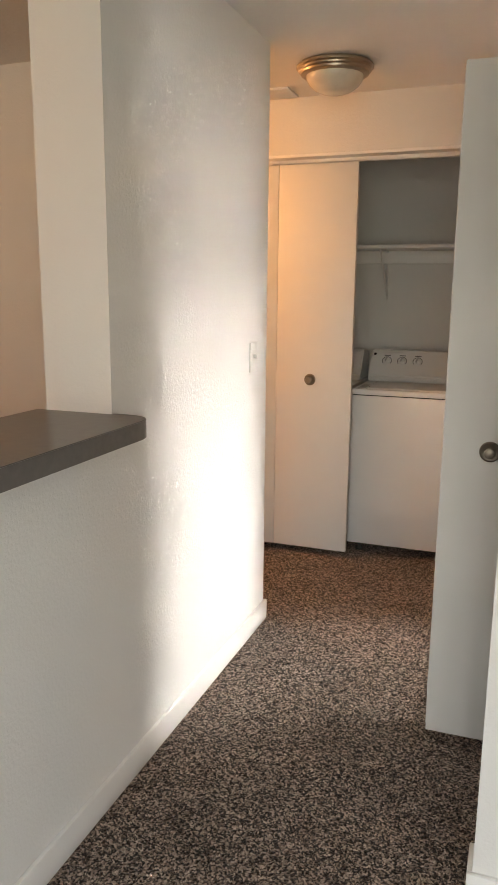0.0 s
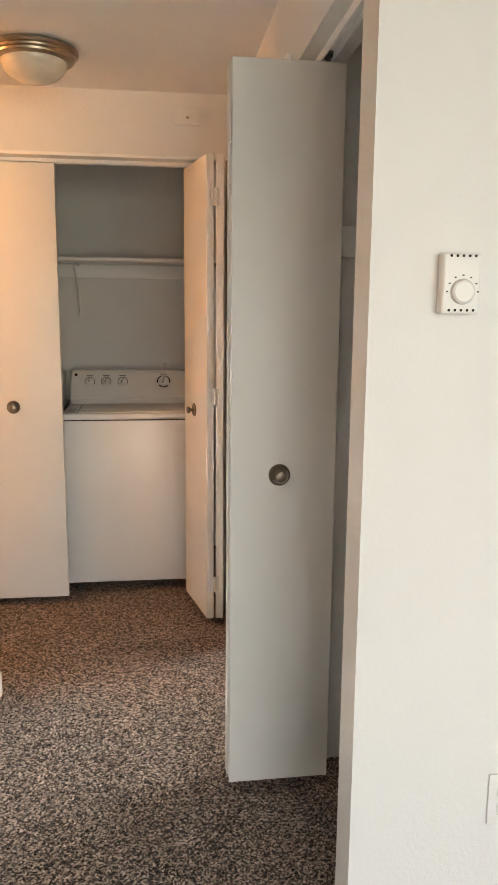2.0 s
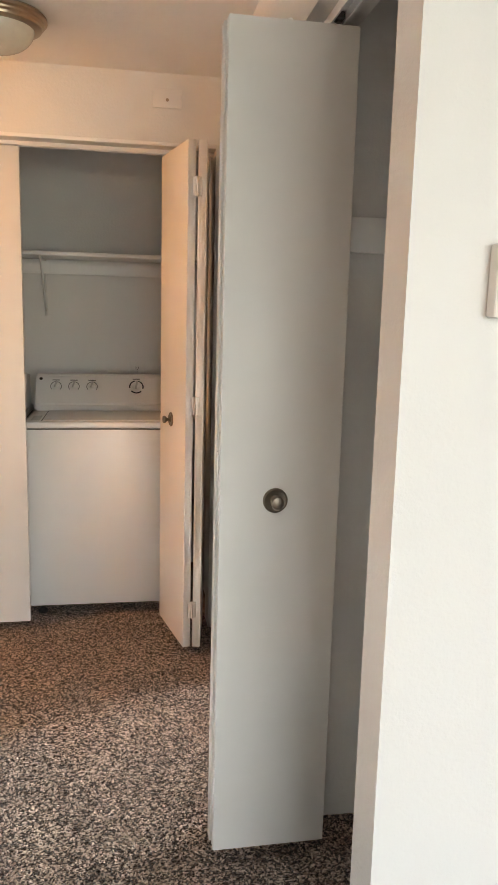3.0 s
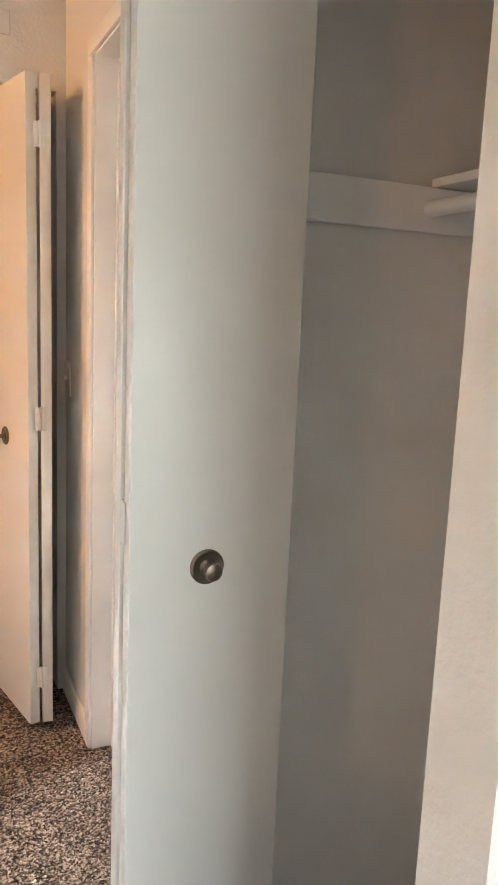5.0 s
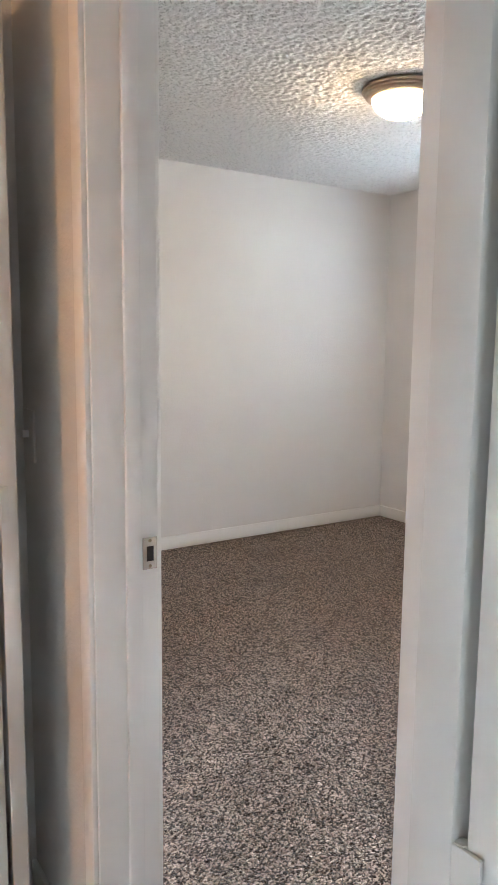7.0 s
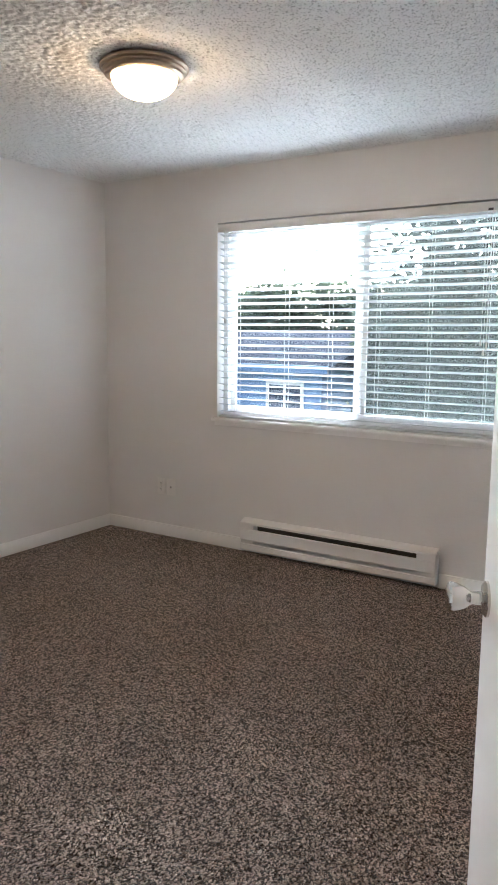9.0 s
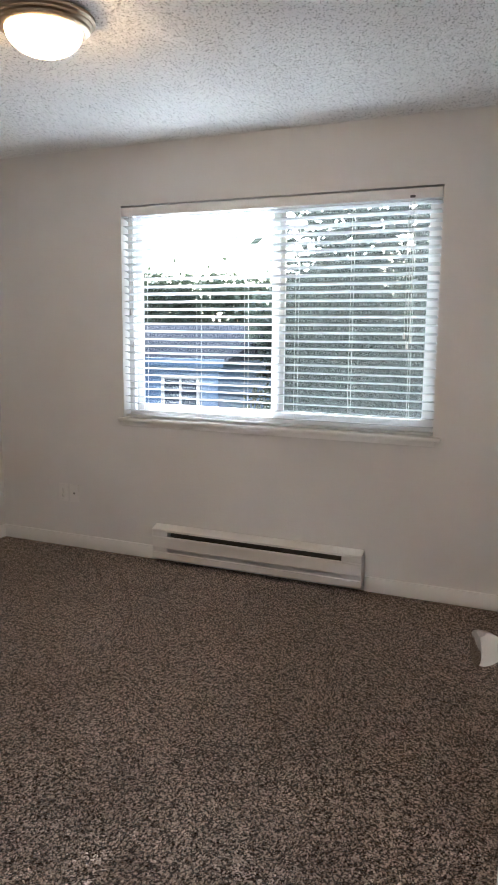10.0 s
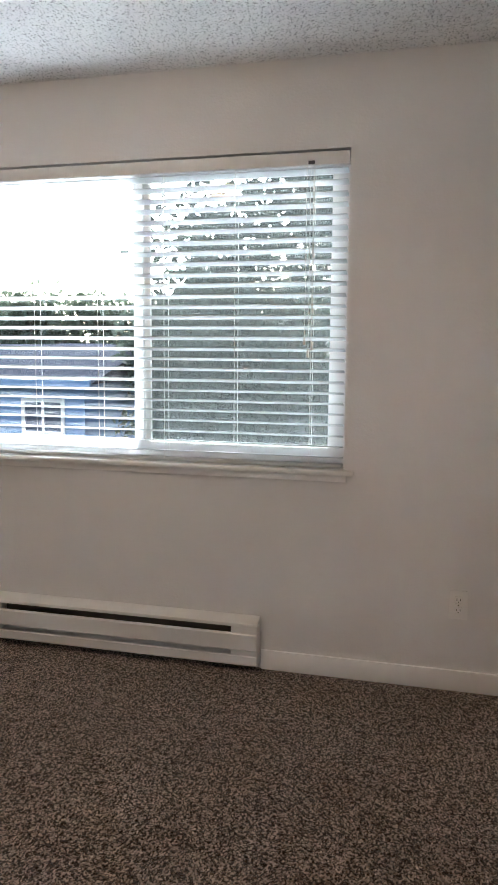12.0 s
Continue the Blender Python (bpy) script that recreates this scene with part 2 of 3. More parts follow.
# hall and living room
structure("wall_thermostat", boxes([(0.0, 3.2, 0.010, 0.112, 0, HALL_Z)]), WALL, "off-white painted wall with light orange-peel texture")
structure("wall_hall_east", boxes([
    (0.0, T, CY0, CY1, CZ, HALL_Z), (0.0, T, CY1, DY0 - 0.02, 0, HALL_Z), (0.0, T, DY0 - 0.02, DY1 + 0.02, DZ + 0.02, HALL_Z),
    (0.0, T, DY1 + 0.02, 3.05, 0, HALL_Z)]), WALL, "off-white painted hall wall with two doorways")
structure("wall_laundry_front", boxes([(-4.0, LO0, LY, LY + T, 0, HALL_Z), (LO0, LO1, LY, LY + T, 2.045, HALL_Z), (LO1, 0.0, LY, LY + T, 0, HALL_Z)]),
          WALL, "off-white painted wall above the laundry closet doors")
structure("wall_laundry_back", boxes([(-1.9, 0.0, 2.98, 3.05, 0, HALL_Z), (-1.9, -1.8, LY + T, 2.98, 0, HALL_Z)]), WALL, "off-white painted laundry closet walls")
structure("wall_counter", boxes([
    (LB, LX, 0.08, 1.295, 0, HALL_Z), (LB, LX, -2.2, 0.08, 0, 1.041), (LB, LX, -2.2, 0.08, 2.25, HALL_Z), (LB, LX, -4.0, -2.2, 0, HALL_Z)]),
          WALL, "off-white painted wall with a pass-through opening")
structure("wall_kitchen", boxes([(-3.6, -3.5, -4.0, 1.30, 0, HALL_Z), (-3.5, LB, 1.19, 1.30, 0, HALL_Z), (-4.1, -4.0, 1.3, 3.05, 0, HALL_Z)]), WALL, "off-white painted kitchen wall")
structure("wall_living", boxes([
    (-4.2, -0.45, -4.1, -4.0, 0, HALL_Z), (-0.45, 2.35, -4.1, -4.0, 0, 0.25), (-0.45, 2.35, -4.1, -4.0, 2.2, HALL_Z), (2.35, 3.3, -4.1, -4.0, 0, HALL_Z),
    (3.2, 3.3, -4.0, 0.14, 0, HALL_Z)]), WALL, "off-white painted living room wall with a wide window opening")
structure("ceiling_hall", boxes([(-4.2, T / 2, -4.2, 3.1, HALL_Z, HALL_Z + 0.1), (T / 2, 3.3, -4.2, 0.06, HALL_Z, HALL_Z + 0.1)]), CEIL_HALL, "off-white lightly textured ceiling", "ceiling")

# coat closet
structure("wall_coat_closet", boxes([(T, 0.85, 0.775, BY0, 0, BED_Z), (0.78, 0.85, 0.112, 0.775, 0, BED_Z)]), WALL, "off-white painted closet walls")
structure("ceiling_coat_closet", boxes([(T / 2, 0.85, 0.061, 0.815, HALL_Z + 0.002, HALL_Z + 0.08)]), CEIL_HALL, "off-white closet ceiling", "ceiling")

# bedroom
structure("wall_bedroom_near", boxes([(0.85, BX, 0.76, BY0, 0, BED_Z)]), WALL, "off-white painted bedroom wall")
structure("wall_bedroom_far", boxes([(-0.0, BX + 0.1, BY1, BY1 + 0.1, 0, BED_Z), (0.0, T, 3.05, BY1, 0, BED_Z)]), WALL, "off-white painted bedroom wall")
structure("wall_bedroom_upper", boxes([(0.002, T - 0.002, BY0, 3.05, HALL_Z, BED_Z)]), WALL, "off-white painted strip above the door")
structure("wall_window", boxes([
    (BX, BX + 0.14, 0.76, WY0, 0, BED_Z), (BX, BX + 0.14, WY1, BY1, 0, BED_Z), (BX, BX + 0.14, WY0, WY1, 0, WZ0 - 0.02), (BX, BX + 0.14, WY0, WY1, WZ1, BED_Z)]),
          WALL, "off-white painted wall around the bedroom window")
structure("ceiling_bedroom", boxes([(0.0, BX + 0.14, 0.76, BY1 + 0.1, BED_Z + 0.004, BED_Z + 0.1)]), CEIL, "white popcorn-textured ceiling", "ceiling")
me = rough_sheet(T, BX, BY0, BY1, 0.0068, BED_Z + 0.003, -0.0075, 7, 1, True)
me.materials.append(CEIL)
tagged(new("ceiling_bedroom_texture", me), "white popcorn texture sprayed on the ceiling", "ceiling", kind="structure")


# ---- trim ----
BH, BT = 0.085, 0.013


def baseboard(name, x0, x1, y0, y1, m=TRIM):
    bm = box(bm_new(), x0, x1, y0, y1, 0.0, BH, 0.003)
    return structure(name, bm, m, "white painted flat baseboard", "baseboard")


baseboard("baseboard_counter_wall", LX, LX + BT, -4.0, 1.295 + BT)
baseboard("baseboard_counter_end", LB, LX, 1.295, 1.295 + BT)
baseboard("baseboard_thermostat_wall", -BT, 3.2, 0.010 - BT, 0.010)
baseboard("baseboard_thermostat_end", -BT, 0.0, 0.010, 0.108)
baseboard("baseboard_hall", -BT, 0.0, DY1 + 0.056, LY)
baseboard("baseboard_bedroom_far", T, BX, BY1 - BT, BY1)
baseboard("baseboard_window_left", BX - BT, BX, 3.446, BY1 - BT)
baseboard("baseboard_window_right", BX - BT, BX, BY0 + BT, 2.136)
baseboard("baseboard_bedroom_near", 0.86, BX, BY0, BY0 + BT)
baseboard("baseboard_bedroom_door_wall", T, T + BT, DY1 + 0.06, BY1 - BT)

# bedroom doorway: jambs, stops, casing
door_frame = thing("door_frame", "white painted wooden door frame with flat casing", "door frame", kind="structure")
for y0, y1, nm in ((DY0 - 0.02, DY0, "jamb"), (DY1, DY1 + 0.02, "jamb")):
    part(nm, box(bm_new(), -0.002, T + 0.002, y0, y1, 0.0, DZ + 0.02, 0.002), TRIM, door_frame)
part("head_jamb", box(bm_new(), -0.002, T + 0.002, DY0, DY1, DZ, DZ + 0.02, 0.002), TRIM, door_frame)
for y0, y1 in ((DY0, DY0 + 0.011), (DY1 - 0.011, DY1)):
    part("stop", box(bm_new(), 0.058, 0.090, y0, y1, 0.0, DZ - 0.011, 0.003), TRIM, door_frame)
part("stop", box(bm_new(), 0.058, 0.090, DY0, DY1, DZ - 0.011, DZ, 0.003), TRIM, door_frame)
CW = 0.052
for x0, x1 in ((-0.013, 0.0), (T, T + 0.013)):
    w = CW if x0 < 0 else 0.057
    part("casing", box(bm_new(), x0, x1, DY0 - w, DY0 - 0.005, 0.0, DZ + 0.005, 0.004), TRIM, door_frame)
    part("casing", box(bm_new(), x0, x1, DY1 + 0.005, DY1 + w, 0.0, DZ + 0.005, 0.004), TRIM, door_frame)
    part("head_casing", box(bm_new(), x0, x1, DY0 - w, DY1 + w, DZ + 0.005, DZ + w, 0.004), TRIM, door_frame)
strike = part("strike_plate", boxes([(0.094, 0.124, DY1 - 0.0022, DY1 + 0.001, 0.912, 0.974)], 0.0008), STEEL, door_frame, "worn steel strike plate")
part("latch_hole", boxes([(0.102, 0.116, DY1 - 0.003, DY1 + 0.001, 0.928, 0.957)]), DARK, strike)
for z in (0.918, 0.968):
    part("screw", lathe(bm_new(), [(0.0, 0.0012), (0.003, 0.0008), (0.0035, 0)], pose(0.109, DY1 - 0.0022, z, 90), 12), NICKEL, strike)


# ---- doors ----
def knob_mesh(bm, m, rr=0.030, kr=0.016, out=0.036):
    return lathe(bm, [(0, 0.0), (rr, 0.0), (rr, 0.003), (rr * 0.86, 0.0055), (rr * 0.72, 0.004), (rr * 0.45, 0.0035), (0.0065, 0.008),
                      (0.0065, out - 0.018), (kr * 0.8, out - 0.013), (kr, out - 0.007), (kr * 0.9, out - 0.002), (kr * 0.5, out), (0, out)], m, 36)


def leaf(width, z0, z1, thick=0.032):
    """A flush door leaf along +x from its hinge edge, front face at y = 0."""
    return box(bm_new(), min(0, width), max(0, width), 0, thick, z0, z1, 0.0025)


def bifold(name, label, leaves, z0, z1, hinge_at, group="", knob_z=0.955):
    """leaves: (x, y, turn, width, knob side or 0), each turned about z at its edge."""
    d = thing(name, label, "door", group=group)
    for x, y, turn, width, knob in leaves:
        p = part("door_leaf", leaf(width, z0, z1), DOOR, d, m=pose(x, y, 0, 0, 0, turn))
        if knob:
            part("knob", knob_mesh(bm_new(), pose(width * 0.46, 0, knob_z, 90)), KNOB, p, "round brushed nickel knob on a dished rosette")
    for x, y, turn in hinge_at:
        for z in (0.195, 1.035, 1.855):
            bm = boxes([(-0.016, 0.016, -0.0015, 0.0015, z - 0.035, z + 0.035)], 0.0006)
            tube(bm, [(0, -0.003, z - 0.036), (0, -0.003, z + 0.036)], 0.004, 8)
            part("hinge", bm, DOOR, d, "painted-over butt hinge", pose(x, y, 0, 0, 0, turn))
    return d


# laundry: closed pair, and the pair folded open against the hall wall
bifold("bifold_door", "closed cream-lit white flush bifold closet door", [(-0.808 - 0.404, 2.157, 0, 0.404, 1), (-1.618, 2.157, 0, 0.404, 0)], 0.035, 2.026, [], "laundry closet doors")
FW = 0.36
bifold("bifold_door", "white flush bifold closet door folded open beside the washer",
       [(-0.243, 2.176, -77.5, FW, 1), (-0.0945, 1.822, 82.0, FW, 0)],
       0.032, 2.022, [(-0.1285, 1.8205, 0)], "laundry closet doors")
# coat closet: folded pair standing out into the hall
bifold("bifold_door", "white flush bifold coat closet door folded open", [(-0.186, 0.630, 0.6, 0.290, 1), (-0.191, 0.668, 1.2, 0.290, 0)], 0.038, 2.014, [(-0.1885, 0.665, 90)], "coat closet doors", 0.956)

# tracks
trk = thing("door_track", "white steel bifold track under the closet header", "door track", group="door tracks")
part("channel", boxes([(LO0, LO1, 2.156, 2.160, 2.030, 2.0455), (LO0, LO1, 2.190, 2.194, 2.030, 2.0455), (LO0, LO1, 2.160, 2.190, 2.042, 2.0455)]), TRIM, trk)
trk2 = thing("door_track", "white steel bifold track under the coat closet header", "door track", group="door tracks")
part("channel", boxes([(0.042, 0.046, CY0, CY1, 2.022, 2.0455), (0.070, 0.074, CY0, CY1, 2.022, 2.0455), (0.046, 0.070, CY0, CY1, 2.042, 2.0455)]), TRIM, trk2)
part("guide_pin", tube(boxes([(0.05, 0.067, 0.630, 0.660, 2.024, 2.040)], 0.003), [(0.058, 0.645, 2.008), (0.058, 0.645, 2.03)], 0.006), INK, trk2, "dark steel guide pin")
ledge = box(bm_new(), LO0, LO1, LY - 0.006, LY - 0.0005, 2.045, 2.060, 0.002)
structure("trim_laundry_header", ledge, TRIM, "thin white painted edge strip under the header", "trim")

# bedroom door, swung into the room
DA = 23.6
bdoor = thing("door_1", "white painted flush bedroom door standing open", "door", pose(T + 0.004, DY0 + 0.004, 0, 0, 0, DA))
dl = part("door_leaf", box(bm_new(), 0.0, 0.772, -0.035, 0.0, 0.02, 2.03, 0.002), DOOR, bdoor)
tulip = [(0, 0), (0.031, 0.0), (0.031, 0.004), (0.026, 0.008), (0.013, 0.011), (0.011, 0.026), (0.0125, 0.030), (0.019, 0.038), (0.0245, 0.050), (0.0265, 0.060), (0.0255, 0.066), (0.018, 0.069), (0, 0.070)]
for s in (-90, 90):
    part("door_knob", lathe(bm_new(), tulip, pose(0.730, 0.0 if s < 0 else -0.035, 0.965, s), 40), STEEL, dl, "satin steel tulip door knob")
for z in (0.22, 1.02, 1.82):
    part("hinge", tube(bm_new(), [(-0.002, 0.004, z - 0.045), (-0.002, 0.004, z + 0.045)], 0.0065, 10), STEEL, bdoor)


# ---- counter ----
ctop = bm_new()
R = 0.07
outline = [(LB - 0.03, -2.25), (-0.848, -2.25)]
for i in range(9):
    a = radians(i * 90 / 8)
    outline.append((-0.848 - R + R * math.cos(a), 0.092 - R + R * math.sin(a)))
outline += [(LX + 0.0005, 0.092), (LX + 0.0005, 0.0795), (LB - 0.03, 0.0795)]
f = ctop.faces.new([ctop.verts.new((x, y, 1.0415)) for x, y in outline])
up = bmesh.ops.extrude_face_region(ctop, geom=[f])
bmesh.ops.translate(ctop, verts=[v for v in up["geom"] if isinstance(v, bmesh.types.BMVert)], vec=(0, 0, 0.048))
bmesh.ops.recalc_face_normals(ctop, faces=ctop.faces)
bmesh.ops.bevel(ctop, geom=[e for e in ctop.edges if e.calc_face_angle(0) > 0.6 and abs(e.verts[0].co.z - e.verts[1].co.z) < 1e-4], offset=0.002, segments=2, affect="EDGES")
bar = thing("bar_counter", "dark grey laminate bar counter with a rounded corner", "counter")
part("countertop", ctop, COUNTER, bar)


# ---- switches, outlets, thermostat ----
def wall_plate(name, label, category, m, kind, group=""):
    """A plate in the xz plane, its face towards -y."""
    d = thing(name, label, category, m, group)
    p = part("plate", box(bm_new(), -0.035, 0.035, -0.006, 0.0, -0.0575, 0.0575, 0.0025), PLASTIC, d)
    if kind == "outlet":
        for z in (-0.021, 0.021):
            rec = part("socket", box(bm_new(), -0.016, 0.016, -0.0075, -0.005, z - 0.014, z + 0.014, 0.004), PLASTIC, d)
            part("slots", boxes([(-0.008, -0.0055, -0.0079, -0.0070, z - 0.003, z + 0.006), (0.0055, 0.008, -0.0079, -0.0070, z - 0.003, z + 0.006), (-0.0022, 0.0022, -0.0079, -0.0070, z - 0.010, z - 0.006)]), DARK, rec)
        part("screw", lathe(bm_new(), [(0, 0.001), (0.003, 0.0)], pose(0, -0.0062, 0, 90), 10), STEEL, d)
    elif kind == "switch":
        part("toggle", box(bm_new(), -0.005, 0.005, -0.020, -0.004, -0.004, 0.012, 0.002), PLASTIC, d)
    else:
        part("port", box(bm_new(), -0.006, 0.006, -0.0085, -0.005, -0.006, 0.006, 0.002), INK, d)
    return d


wall_plate("light_switch", "white toggle light switch on the hall wall", "light switch", pose(LX, 1.130, 1.154, 0, 0, 90), "switch", "light switches")
wall_plate("light_switch", "white toggle light switch behind the folded door", "light switch", pose(0, 2.035, 1.137, 0, 0, -90), "switch", "light switches")
wall_plate("power_outlet", "white duplex power outlet below the thermostat", "outlet", pose(0.330, 0.010, 0.388), "outlet", "power outlets")
wall_plate("power_outlet", "white duplex power outlet on the window wall", "outlet", pose(BX, 1.343, 0.352, 0, 0, -90), "outlet", "power outlets")
wall_plate("power_outlet", "white duplex power outlet beside a phone plate", "outlet", pose(BX, 4.140, 0.352, 0, 0, -90), "outlet", "power outlets")
wall_plate("phone_plate", "white phone jack plate on the window wall", "wall plate", pose(BX, 4.055, 0.352, 0, 0, -90), "port")
wall_plate("power_outlet", "white outlet behind the washer console", "outlet", pose(-0.325, 2.98, 1.075), "outlet", "power outlets")
blank = thing("cover_plate", "white painted square cover plate above the laundry doors", "wall plate", pose(-0.228, LY, 2.222))
part("plate", box(bm_new(), -0.057, 0.057, -0.011, 0, -0.036, 0.036, 0.003), PLASTIC, blank)
part("screw", lathe(bm_new(), [(0, 0.006), (0.006, 0.004), (0.006, 0)], pose(0, -0.011, -0.006, 90), 16), NICKEL, blank)

th = thing("thermostat", "white dial thermostat on the wall", "thermostat", pose(0.162, 0.010, 1.447))
part("housing", box(bm_new(), -0.035, 0.037, -0.028, 0, -0.054, 0.054, 0.005, 3), PLASTIC, th)
dial = part("dial", lathe(bm_new(), [(0, 0.009), (0.017, 0.009), (0.0205, 0.006), (0.022, 0)], pose(0.003, -0.028, -0.014, 90), 36), PLASTIC, th, "round white dial")
part("dial_groove", lathe(bm_new(), [(0.0221, 0.0012), (0.0232, 0.0012), (0.0232, 0), (0.0221, 0)], pose(0.003, -0.028, -0.014, 90), 36), GREYPLASTIC, th)
for i in range(5):
    for z in (-0.047, 0.049):
        part("vent_hole", lathe(bm_new(), [(0, 0.0006), (0.0026, 0.0006), (0.0026, -0.001)], pose(-0.021 + 0.0115 * i, -0.028, z, 90), 10), DARK, th)
for i in range(7):
    a = radians(180 - 30 * i)
    part("mark", boxes([(-0.0018, 0.0018, -0.0286, -0.0278, -0.0013, 0.0013)]), INK, th, m=pose(0.003 + 0.029 * math.cos(a), 0, -0.014 + 0.029 * math.sin(a)))


# ---- ceiling lamps ----
def flush_lamp(label, m, bowl, group):
    d = thing("ceiling_lamp", label, "lamp", m, group)
    part("rim", lathe(bm_new(), [(0, 0), (0.135, 0), (0.150, -0.004), (0.158, -0.012), (0.158, -0.020), (0.150, -0.025), (0.149, -0.031), (0.142, -0.036), (0.140, -0.043),
                                 (0.130, -0.049), (0.118, -0.049), (0.118, -0.03), (0, -0.03)], None, 72), NICKEL, d, "stepped brushed nickel rim")
    prof = [(0.117 * math.cos(radians(a)), -0.046 - 0.075 * math.sin(radians(a))) for a in range(0, 86, 6)] + [(0, -0.121)]
    part("bowl", lathe(bm_new(), prof, None, 64), bowl, d, "domed frosted glass bowl")
    return d


flush_lamp("unlit nickel ceiling lamp with alabaster glass bowl", pose(-0.800, 1.615, HALL_Z), BOWL, "ceiling lamps")
flush_lamp("lit nickel ceiling lamp with frosted glass bowl", pose(1.90, 2.87, BED_Z - 0.004) @ Matrix.Scale(1.09, 4), BOWL_LIT, "ceiling lamps")
hatch = thing("ceiling_vent", "white painted square ceiling vent cover", "vent", pose(-1.235, 2.0, HALL_Z))
part("cover", box(bm_new(), -0.15, 0.15, -0.12, 0.05, -0.012, 0, 0.004), CEIL_HALL, hatch)


# ---- laundry closet ----
def arc_band(r0, r1, start, sweep, h, n=18):
    """A flat band bent round a dial."""
    bm = bm_new()
    prev = None
    for k in range(n + 1):
        a = radians(start + sweep * k / n)
        row = [bm.verts.new((r * math.cos(a), r * math.sin(a), z)) for r in (r0, r1) for z in (0.0, h)]
        if prev:
            for p, q in ((0, 1), (1, 3), (3, 2), (2, 0)):
                bm.faces.new((prev[p], prev[q], row[q], row[p]))
        prev = row
    bmesh.ops.recalc_face_normals(bm, faces=bm.faces)
    return bm


def appliance(label, m, dials):
    d = thing("washing_machine" if dials else "clothes_dryer", label, "appliance", m)
    W, D = 0.686, 0.655
    part("cabinet", box(bm_new(), 0, W, 0.0, D, 0.048, 0.868, 0.006), ENAMEL, d)
    part("top_deck", box(bm_new(), 0, W, -0.004, D, 0.872, 0.902, 0.006), ENAMEL, d)
    part("seam", boxes([(0.004, W - 0.004, 0.004, D - 0.01, 0.866, 0.874)]), DARK, d)
    lid = part("lid", box(bm_new(), 0.075, W - 0.075, 0.03, 0.36, 0.898, 0.907, 0.003), ENAMEL, d)
    for x in (0.071, W - 0.075):
        part("lid_gap", boxes([(x, x + 0.004, 0.03, 0.36, 0.9015, 0.9035)]), DARK, d)
    part("notice", boxes([(0.022, 0.060, 0.05, 0.20, 0.9018, 0.9028)]), GREYPLASTIC, d)
    con = bm_new()
    prof = [(0.375, 0.900), (0.368, 0.935), (0.455, 1.070), (0.475, 1.078), (0.60, 1.070), (0.62, 0.900)]
    a = [con.verts.new((0.008, y, z)) for y, z in prof]
    c = [con.verts.new((W - 0.008, y, z)) for y, z in prof]
    con.faces.new(a[::-1]), con.faces.new(c)
    for i in range(len(prof)):
        j = (i + 1) % len(prof)
        con.faces.new((a[i], a[j], c[j], c[i]))
    bmesh.ops.recalc_face_normals(con, faces=con.faces)
    bmesh.ops.bevel(con, geom=list(con.edges), offset=0.008, segments=2, affect="EDGES")
    console = part("console", con, ENAMEL, d)
    tilt = math.degrees(math.atan2(0.087, 0.135))
    for x, s in dials:
        y = 0.368 + 0.087 * 0.62
        z = 0.935 + 0.135 * 0.62
        at = pose(x, y - 0.001, z, 90 - tilt)
        part("dial", lathe(bm_new(), [(0, 0.022), (0.011 * s, 0.022), (0.0145 * s, 0.019), (0.0165 * s, 0.006), (0.0215 * s, 0.005), (0.0225 * s, 0)], at, 32), PLASTIC, console, "round off-white dial")
        part("grip", boxes([(-0.0035 * s, 0.0035 * s, -0.015 * s, 0.015 * s, 0.018, 0.032)], 0.0012), GREYPLASTIC, console, m=at @ pose(0, 0, 0, 0, 0, 25 * (s - 1) - 20))
        if s > 1.1:
            for b0 in (100, 222, 342):
                part("printed_ring", arc_band(0.029, 0.0365, b0, 92, 0.0012), NAVY, console, "dark blue printed ring round the dial", m=at)
        else:
            part("printed_ring", arc_band(0.0245, 0.0275, -40, 260, 0.0012), INK, console, m=at)
        part("caption", boxes([(-0.018, 0.018, -0.002, 0.002, 0, 0.0012)]), INK, console, m=at @ pose(0, 0.035 * s if s < 1.1 else 0.044, 0.0))
    if dials:
        y, z = 0.368 + 0.087 * 0.88, 0.935 + 0.135 * 0.88
        part("badge", lathe(bm_new(), [(0, 0.001), (0.008, 0.001), (0.008, 0)], pose(0.032, y - 0.001, z, 90 - tilt), 20), DARK, console, "small round dark badge")
    for x in (0.06, W - 0.06):
        for y in (0.05, D - 0.06):
            part("foot", lathe(bm_new(), [(0, 0), (0.02, 0), (0.02, 0.012), (0.010, 0.020), (0.010, 0.052), (0, 0.052)], pose(x, y, 0), 14), DARK, d)
    return d


appliance("white top-loading washing machine with dial console", pose(-0.832, 2.296, 0), [(0.105, 1.0), (0.191, 1.0), (0.279, 1.0), (0.497, 1.35)])
appliance("white clothes dryer beside the washing machine", pose(-1.548, 2.296, 0), [])
shelf = thing("wall_shelf", "white painted wooden shelf above the washer", "shelf", pose(0, 0, 0))
part("board", box(bm_new(), -1.798, -0.002, 2.68, 2.978, 1.645, 1.664, 0.003), TRIM, shelf)
part("cleat", box(bm_new(), -1.798, -0.002, 2.960, 2.979, 1.572, 1.6445, 0.002), TRIM, shelf)
brk = bm_new()
tube(brk, [(-0.79, 2.972, 1.638), (-0.79, 2.70, 1.638)], 0.006)
tube(brk, [(-0.79, 2.972, 1.634), (-0.79, 2.972, 1.36)], 0.006)
tube(brk, [(-0.79, 2.71, 1.638), (-0.79, 2.968, 1.385)], 0.005)
part("bracket", brk, PLASTIC, shelf, "white metal shelf bracket")

